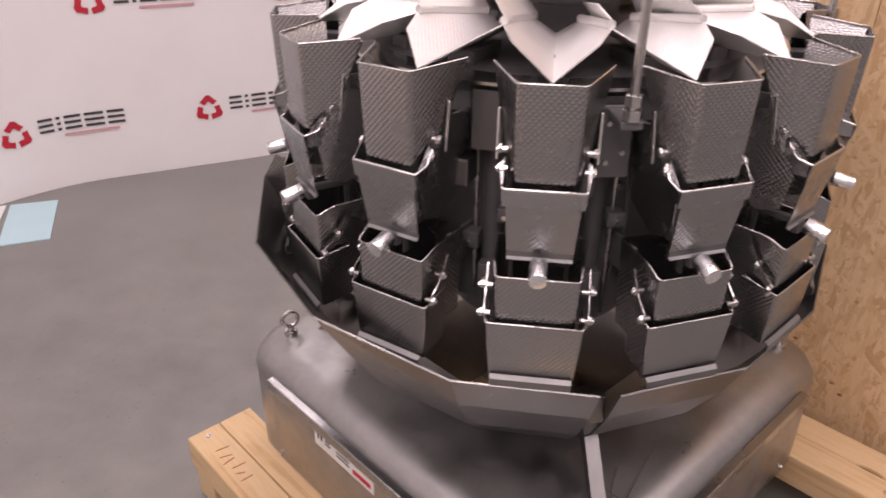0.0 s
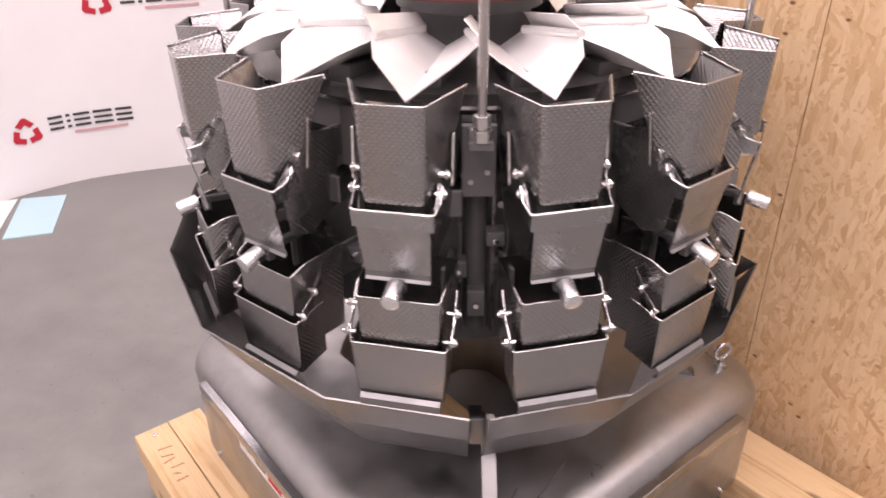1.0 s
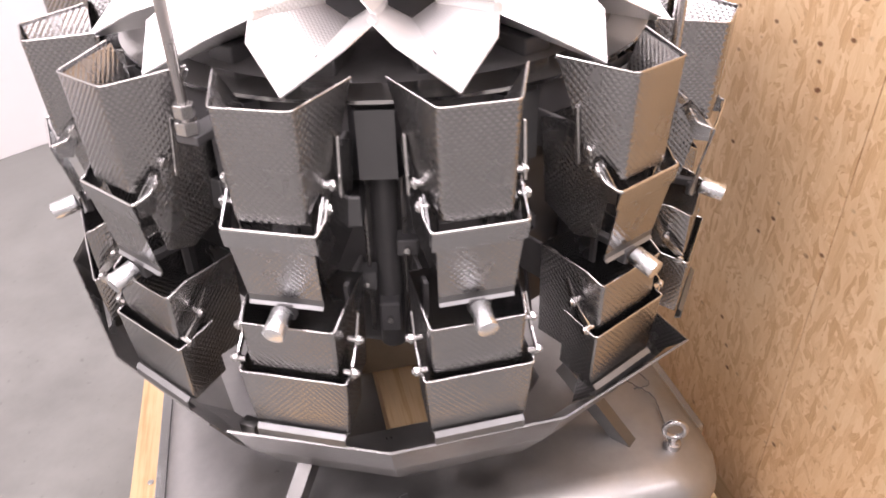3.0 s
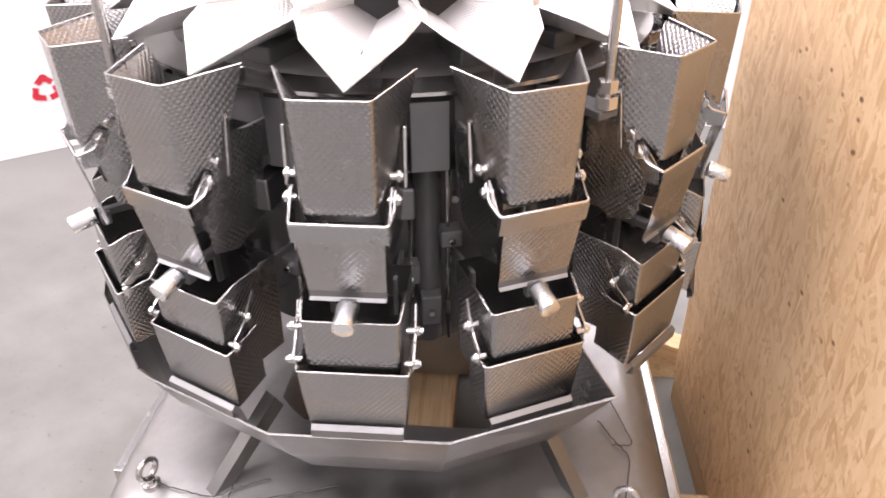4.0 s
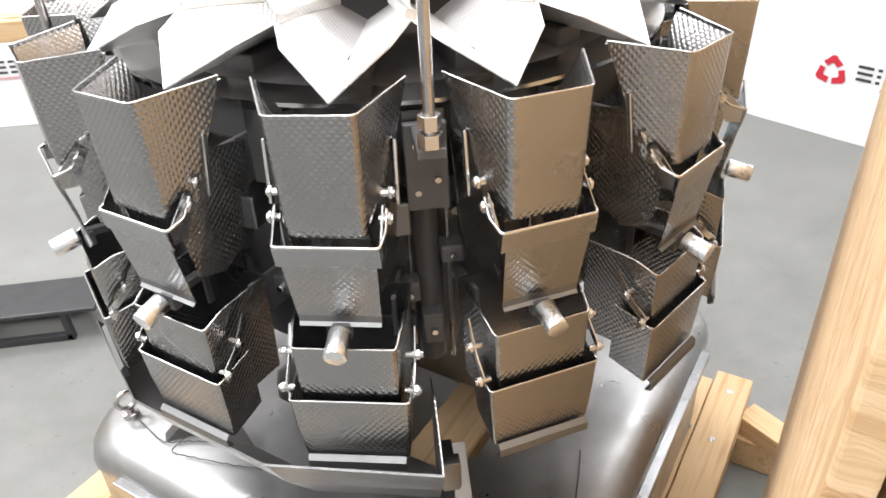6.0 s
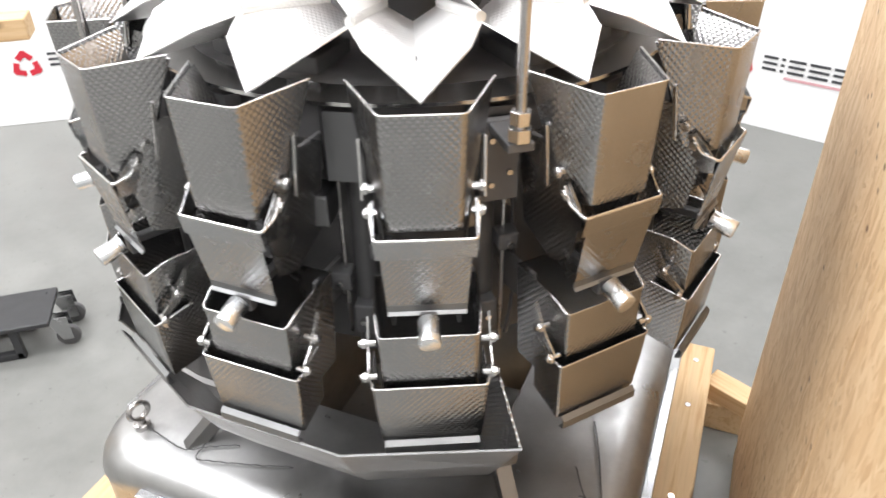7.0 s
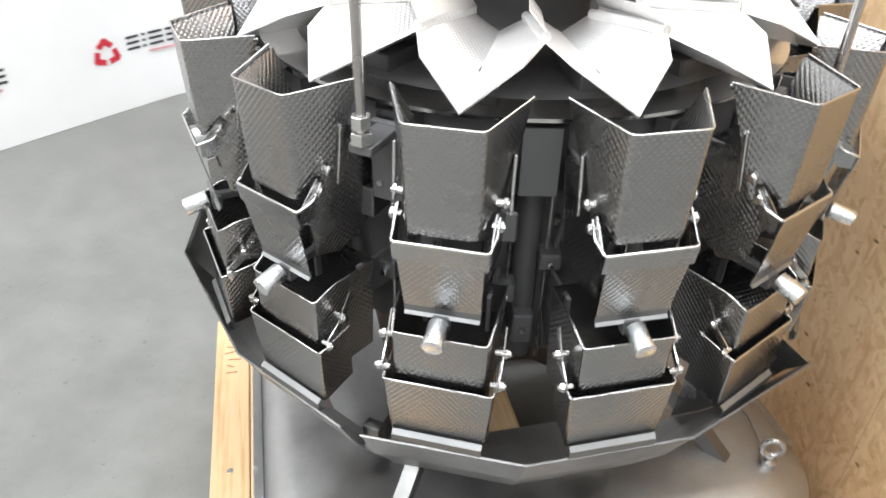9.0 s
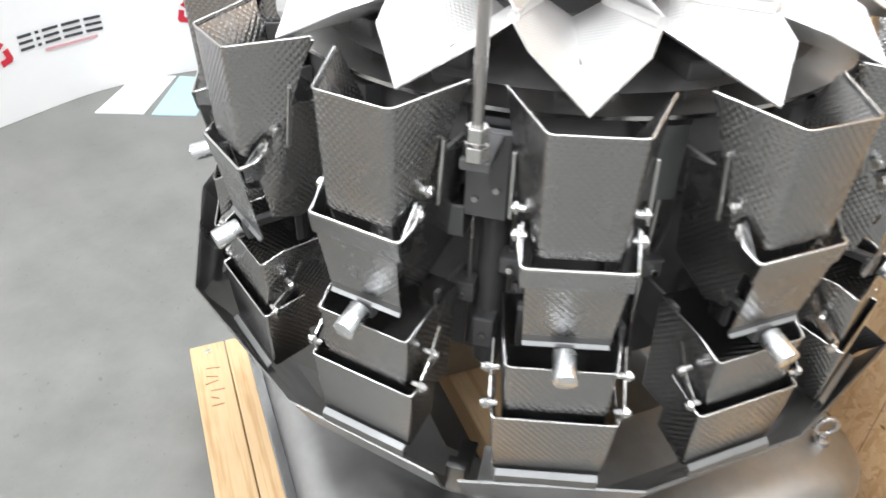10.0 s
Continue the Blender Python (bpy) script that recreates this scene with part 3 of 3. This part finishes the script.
for first, last in ((-4, 0), (0, 3)):
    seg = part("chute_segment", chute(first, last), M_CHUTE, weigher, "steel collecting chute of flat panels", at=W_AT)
    a = STEP * (first + 0.5) + 1.6 if first < 0 else STEP * (last + 0.5) - 1.6
    top = [(RIM + 0.06, 0, 0.632 + UP), (RIM + 0.03, 0, 0.685 + UP), (0.43, 0, 0.64 + UP)] if first < 0 else [(RIM + 0.03, 0, 0.56 + UP), (0.50, 0, 0.605 + UP), (0.43, 0, 0.575 + UP)]
    bm = slab([(RIM, 0, 0.53 + UP)] + top + [(0.41, 0, 0.315 + UP), (0.462, 0, 0.368 + UP), (0.522, 0, 0.457 + UP)], 0.002)
    bmesh.ops.transform(bm, matrix=Matrix.Rotation(radians(a), 4, "Z"), verts=bm.verts)
    part("end_plate", bm, M_DIMPLE, seg, "dimpled upright end plate of the chute")
# ---- one head: pan, upper hopper, weigh hopper ----


def feeder_pan():
    at = Vector((0.30, 0, 1.0 + UP))
    pan = thing("feeder_pan", "bright dimpled steel feeder pan with a pointed V end", "feeder pan", "feeder pans round the cone", at)
    # sections across the trough from the drive outwards; the end is cut to a point
    tip, sh, ne = 0.402, 0.292, 0.342
    bm = bmesh.new()
    z0 = lambda r: 1.0 + 0.05 * (0.40 - r) + UP
    inner = 0.14

    def sec(r, y):
        return Vector((r, y, z0(r) + 0.62 * abs(y)))

    def half(r):
        return 0.079 * (r - 0.02) / (sh - 0.02)

    spine = [bm.verts.new(sec(r, 0)) for r in (inner, sh, ne, tip)]
    for sgn in (1, -1):
        a, b, c = (bm.verts.new(sec(r, y * sgn)) for r, y in ((inner, half(inner)), (sh, half(sh)), (ne, 0.062)))
        bm.faces.new((spine[0], spine[1], b, a))
        bm.faces.new((spine[1], spine[2], c, b))
        bm.faces.new((spine[2], spine[3], c))
    bmesh.ops.recalc_face_normals(bm, faces=bm.faces[:])
    bmesh.ops.solidify(bm, geom=bm.faces[:], thickness=0.002)
    bmesh.ops.recalc_face_normals(bm, faces=bm.faces[:])
    part("trough", bm, M_PAN, pan, at=at)
    # a folded strip over the neighbour on one side, a rolled edge on the other
    a, b = sec(inner, -half(inner)), sec(sh - 0.002, -half(sh))
    up, out = Vector((0, 0, 0.010)), Vector((-0.002, -0.016, 0.020))
    part("side_flap", sweep([[a, b], [a + up, b + up + Vector((-0.004, 0, 0))], [a + up + out, b + up + out + Vector((-0.02, 0, 0))]], 0.0018), M_PAN, pan, at=at)
    a, b = sec(inner + 0.01, half(inner + 0.01)), sec(sh - 0.004, half(sh))
    part("rolled_edge", rod_between(a + Vector((0, 0, 0.004)), b + Vector((0, 0, 0.004)), 0.007, 14), M_PAN, pan, at=at, smooth=50)
    part("pan_mount", box(0.24, 0, 0.992 + UP, 0.09, 0.05, 0.03, 0.003), M_BLACK, pan, at=at)
    return pan, at


T = 0.0018


def upper_hopper():
    at = Vector((0.42, 0, 0.86 + UP))
    hop = thing("feed_hopper", "dimpled stainless steel feed hopper hung on the weigher", "hopper", "feed hoppers round the weigher", at)
    f, b = 0.0455, 0.083
    top, bot = 1.010 + UP, 0.872 + UP
    def ring(z, fw, fr, bw, br):
        return rounded([(br, -bw, z), (fr, -fw, z), (fr, fw, z), (br, bw, z)], 0.007)
    rows = []
    for s in (0.0, 0.5, 1.0):
        z = top + (bot - top) * s
        r = ring(z, f - 0.003 * s, 0.468 - 0.004 * s, b - 0.028 * s, 0.378 + 0.046 * s)
        # the side plates rise a little towards the back
        for p in (r[0], r[-1]):
            p.z += 0.006 * (1 - s)
        rows.append(r)
    shell = part("front_shell", sweep(rows, -T), M_DIMPLE, hop, at=at, smooth=32)
    # glint along the sheet's top edge, laid on as a thin wire of lighter steel
    part("top_edge", wire([p + Vector((0, 0, 0.0004)) for p in rows[0]], 0.0013, 6), M_BRIGHT, shell, "thin bright wire that paints the glint of the sheet edge", smooth=70)
    # slanted guide plates inside, from the tops of the side plates down to the throat
    for sgn in (1, -1):
        part("guide_plate", sweep([[Vector((0.464, 0.0435 * sgn, 1.006 + UP)), Vector((0.415, 0.0645 * sgn, 1.010 + UP)), Vector((0.374, 0.081 * sgn, 1.012 + UP))], [Vector((0.458, 0.030 * sgn, 0.965 + UP)), Vector((0.412, 0.040 * sgn, 0.965 + UP)), Vector((0.380, 0.047 * sgn, 0.965 + UP))], [Vector((0.455, 0.026 * sgn, 0.915 + UP)), Vector((0.415, 0.030 * sgn, 0.915 + UP)), Vector((0.392, 0.033 * sgn, 0.915 + UP))]], T), M_DIMPLE, hop, at=at, smooth=50)
    # lower side cheeks that run back under the shell
    for sgn in (1, -1):
        part("cheek", slab([(0.455, 0.047 * sgn, 0.885 + UP), (0.395, 0.064 * sgn, 0.935 + UP), (0.345, 0.066 * sgn, 0.925 + UP), (0.352, 0.056 * sgn, 0.80 + UP), (0.40, 0.046 * sgn, 0.765 + UP), (0.437, 0.043 * sgn, 0.775 + UP)][::sgn], T), M_DIMPLE, hop, at=at)
    part("back_wall", slab([(0.353, 0.056, 0.80 + UP), (0.353, -0.056, 0.80 + UP), (0.347, -0.066, 0.925 + UP), (0.347, 0.066, 0.925 + UP)], T), M_SHEET, hop, at=at)
    # gate: a bright U-shaped top edge, a wide band and a tapered dimpled flap
    gate = part("gate", sweep([[Vector((0.4745, y, 0.864 + UP)) for y in (-0.058, 0.058)], [Vector((0.470, y, 0.839 + UP)) for y in (-0.058, 0.058)]], T), M_SHEET, hop, "flat gate band under the hopper mouth", at=at)
    part("gate_flap", sweep([[Vector((r, -w, z + UP)), Vector((r, w, z + UP))] for r, w, z in ((0.470, 0.0525, 0.8405), (0.456, 0.0485, 0.762))], T), M_DIMPLE, gate)
    part("flap_lip", sweep([[Vector((r, -w, z + UP)), Vector((r, w, z + UP))] for r, w, z in ((0.4562, 0.0485, 0.763), (0.4550, 0.0482, 0.752), (0.4600, 0.048, 0.748))], T), M_LIP, gate)
    edge = rounded([(0.436, -0.0615, 0.892 + UP), (0.450, -0.0615, 0.872 + UP), (0.4745, -0.058, 0.865 + UP), (0.4745, 0.058, 0.865 + UP), (0.450, 0.0615, 0.872 + UP), (0.436, 0.0615, 0.892 + UP)], 0.005, 4)
    part("gate_rim", wire(edge, 0.0022), M_BRIGHT, gate, "polished wire rim", smooth=60)
    for sgn in (1, -1):
        part("gate_arm", slab([(0.470, 0.0595 * sgn, 0.866 + UP), (0.440, 0.0595 * sgn, 0.898 + UP), (0.428, 0.0595 * sgn, 0.892 + UP), (0.450, 0.0595 * sgn, 0.845 + UP), (0.470, 0.0595 * sgn, 0.846 + UP)][::sgn], T * sgn * sgn), M_SHEET, gate)
        for r, z, ln in ((0.440, 0.882, 0.009), (0.425, 0.905, 0.010)):
            part("bolt", merge(rod_between((r, 0.054 * sgn, z + UP), (r, (0.060 + ln) * sgn, z + UP), 0.0048, 10), rod_between((r, (0.0605 + ln * 0.3) * sgn, z + UP), (r, (0.0605 + ln * 0.75) * sgn, z + UP), 0.0075, 6, 0.0008)), M_BRIGHT, hop, at=at)
    # link bars up the sides
    for sgn in (1, -1):
        part("link_bar", box(0.410, 0.071 * sgn, 0.922 + UP, 0.006, 0.004, 0.074, 0.001, Matrix.Rotation(radians(-8), 3, "Y")), M_BRIGHT, hop, at=at)
        part("hanger", box(0.345, 0.05 * sgn, 0.90 + UP, 0.05, 0.006, 0.05, 0.001), M_DARK, hop, at=at)
    return hop, at


def weigh_hopper():
    at = Vector((0.41, 0, 0.65 + UP))
    hop = thing("weigh_hopper", "dimpled stainless steel weigh hopper with a round pin at its mouth", "hopper", "weigh hoppers round the weigher", at)
    rows = []
    for s in (0.0, 0.5, 1.0):
        z = 0.730 - 0.14 * s + UP
        fr, fw, bw, br = 0.4535 - 0.001 * s, 0.0625 - 0.003 * s, 0.068 - 0.008 * s, 0.345
        r = rounded([(br, -bw, z + 0.018 * (1 - s)), (fr - 0.03, -bw * 0.98, z + 0.014 * (1 - s)), (fr, -fw, z), (fr, fw, z), (fr - 0.03, bw * 0.98, z + 0.014 * (1 - s)), (br, bw, z + 0.018 * (1 - s))], 0.006)
        rows.append(r)
    bucket = part("bucket", sweep(rows, -T), M_DIMPLE, hop, at=at, smooth=32)
    # edge glint of the bucket, also an added wire of lighter steel
    part("top_edge", wire([p + Vector((0, 0, 0.0004)) for p in rows[0]], 0.0012, 6), M_BRIGHT, bucket, "thin bright wire that paints the glint of the sheet edge", smooth=70)
    part("back_wall", slab([(0.346, 0.067, 0.748 + UP), (0.346, 0.059, 0.59 + UP), (0.346, -0.059, 0.59 + UP), (0.346, -0.067, 0.748 + UP)], T), M_SHEET, hop, at=at)
    # pin at the mouth, on a dark hook
    part("mouth_pin", rod_between((0.453, 0, 0.7555 + UP), (0.489, 0, 0.7475 + UP), 0.0134, 24, 0.0012), M_PIN, hop, "round bright steel pin", smooth=40, at=at)
    part("pin_hook", merge(box(0.440, 0, 0.750 + UP, 0.014, 0.022, 0.022, 0.002), box(0.40, 0, 0.757 + UP, 0.08, 0.012, 0.012, 0.002)), M_BLACK, hop, at=at)
    # lower gate
    rowsg = []
    for r, w, z in ((0.4625, 0.0745, 0.654), (0.4605, 0.0725, 0.61), (0.4570, 0.0685, 0.560), (0.4555, 0.0675, 0.553)):
        rowsg.append(rounded([(r - 0.06, -w + 0.002, z + 0.012 + UP), (r, -w, z + UP), (r, w, z + UP), (r - 0.06, w - 0.002, z + 0.012 + UP)], 0.006))
    gate = part("gate", sweep(rowsg, -T), M_DIMPLE, hop, "hinged lower gate of the hopper", at=at, smooth=32)
    # added lighter wire for the glint on the gate's upper edge
    part("top_edge", wire([p + Vector((0, 0, 0.0004)) for p in rowsg[0]], 0.0014, 6), M_BRIGHT, gate, "thin bright wire that paints the glint of the sheet edge", smooth=70)
    part("gate_lip", sweep([[Vector((r, y, z + UP)) for y in (-0.0635, 0.0635)] for r, z in ((0.4585, 0.557), (0.4645, 0.552), (0.4640, 0.541), (0.456, 0.538))], 0.002), M_LIP, gate, "folded lip")
    for sgn in (1, -1):
        arm = rounded([(0.4525, 0.0765 * sgn, 0.654 + UP), (0.4525, 0.0785 * sgn, 0.672 + UP), (0.430, 0.0785 * sgn, 0.69 + UP), (0.405, 0.0775 * sgn, 0.728 + UP)], 0.006, 3)
        part("gate_arm", sweep([[p + Vector((0, 0, 0)) for p in arm], [p + Vector((-0.006, 0, -0.008)) for p in arm]], T), M_BRIGHT, gate)
        for r, z, ln in ((0.448, 0.664, 0.010), (0.422, 0.698, 0.011)):
            part("bolt", merge(rod_between((r, 0.068 * sgn, z + UP), (r, (0.078 + ln) * sgn, z + UP), 0.0042, 10), rod_between((r, (0.0785 + ln * 0.1) * sgn, z + UP), (r, (0.0785 + ln * 0.65) * sgn, z + UP), 0.0068, 6, 0.0008)), M_BRIGHT, hop, at=at)
        part("hanger", box(0.318, 0.045 * sgn, 0.70 + UP, 0.075, 0.006, 0.06, 0.001), M_DARK, hop, at=at)
    return hop, at


rnd = random.Random(4)
for make, shift in ((feeder_pan, (0.057, 0, -0.0055)), (upper_hopper, (0.0712, 0, 0.003)), (weigh_hopper, (0.0855, 0, -0.006))):
    first, at = make()
    at = at + Vector(shift)
    first.location = at
    for k in range(1, HEADS):
        j = pose(0, 0, 0, rnd.uniform(-0.4, 0.4), rnd.uniform(-0.4, 0.4), rnd.uniform(-0.5, 0.5))
        copy_thing(first, Matrix.Rotation(radians(STEP * k), 4, "Z") @ Matrix.Translation(at) @ j)

def cable_on_base(points, label):
    """A thin lead lying on the top of the base; points in the plan, from the funnel outwards."""
    line3 = spline(points, 6)
    ob = part("loose_cable", wire([Vector((p.x, p.y, 0.4815 + 0.004 * abs(math.sin(5 * i)))) for i, p in enumerate(line3)], 0.0013, 6), M_BLACK, smooth=60)
    tagged(ob, label, "cable", "loose cables on the base")


for k in range(2):
    c = Matrix.Rotation(radians(SKID - 45 + 90 * k), 3, "Z")
    for pts in ([(0.42, 0.13), (0.47, 0.112), (0.515, 0.10), (0.545, 0.06), (0.575, 0.012)], [(0.34, 0.22), (0.40, 0.19), (0.47, 0.15), (0.50, 0.128), (0.478, 0.10)]):
        cable_on_base([(c @ Vector((x, y, 0)))[:2] for x, y in pts], "thin black cable lying loose on the steel base")


# ---- loose things on the floor ----
sheet_1 = part("floor_sheet", slab([(-0.884, -2.544, 0.0), (-1.28, -2.72, 0.0), (-1.39, -2.545, 0.0), (-0.995, -2.345, 0.0)][::-1], 0.006), M_PAPER)
tagged(sheet_1, "white sheet of board lying on the concrete floor", "board")
sheet_2 = part("floor_sheet", slab([(-1.01, -2.31, 0.0), (-1.40, -2.53, 0.0), (-1.49, -2.34, 0.0), (-1.11, -2.13, 0.0)][::-1], 0.005), M_BLUE)
tagged(sheet_2, "pale blue sheet of board lying on the concrete floor", "board")
off_cut = part("wood_offcut", box(0, 0, 0, 0.16, 0.07, 0.05, 0.003), M_TIMBER)
off_cut.matrix_world = TURN @ pose(-0.50, 0.685, 0.1145, 0, 0, 65)
tagged(off_cut, "rough pine offcut by the foot of the board wall", "wood block")


def dolly():
    x0, y0 = 0.95, -0.92
    at = Vector((x0 + 0.2, y0, 0))
    d = thing("floor_dolly", "low black steel dolly on small casters standing on the concrete", "dolly", at=at)
    part("deck", box(x0 + 0.26, y0 - 0.02, 0.118, 0.46, 0.20, 0.016, 0.004), M_DOLLY, d, "flat black deck", at=at)
    for x, y in ((0.14, 0.06), (0.44, 0.06), (0.14, -0.10), (0.44, -0.10)):
        part("leg", box(x0 + x, y0 + y, 0.055, 0.024, 0.024, 0.11, 0.003), M_DOLLY, d, at=at)
    for y in (0.06, -0.10):
        part("foot_rail", box(x0 + 0.29, y0 + y, 0.0135, 0.32, 0.024, 0.025, 0.003), M_DOLLY, d, at=at)
    for x, y in ((0.0, 0.03), (0.0, -0.09)):
        x, y = x0 + x, y0 + y
        w = part("caster_wheel", rod_between((x, y - 0.010, 0.036), (x, y + 0.010, 0.036), 0.036, 28, 0.004), M_BLACK, d, "black rubber caster wheel", smooth=40, at=at)
        part("hub", rod_between((x, y - 0.013, 0.036), (x, y + 0.013, 0.036), 0.013, 16), M_SHEET, w)
        for side in (0.015, -0.018):
            part("fork", slab([(x - 0.016, y + side, 0.026), (x + 0.016, y + side, 0.026), (x + 0.05, y + side, 0.112), (x - 0.012, y + side, 0.112)], 0.003), M_SHEET, d, "zinc caster fork", at=at)
    return d


dolly()


def timber_stand():
    """A pale beam end that juts out over the dolly, on a post with a foot."""
    at = Vector((1.75, -0.93, 0))
    st = thing("timber_stand", "pale timber beam on a post beside the dolly", "timber stand", at=at)
    part("arm", box(1.29, -0.90, 1.005, 1.02, 0.089, 0.055, 0.004), M_TIMBER, st, at=at)
    part("post", box(1.755, -0.93, 0.508, 0.089, 0.089, 0.936, 0.004), M_TIMBER, st, at=at)
    part("foot", box(1.755, -0.93, 0.02, 0.40, 0.30, 0.038, 0.003), M_TIMBER, st, at=at)


timber_stand()
for z, places in ((0.31, (1.12, 2.09, 3.08, 4.05, 4.98, 5.90)), (0.885, (1.60, 2.57, 3.55, 4.50, 5.43, 6.35)), (1.46, (2.09, 3.08, 4.05, 4.98, 5.90))):
    for s in places:
        print_mark(s, z, 0.128, banner)
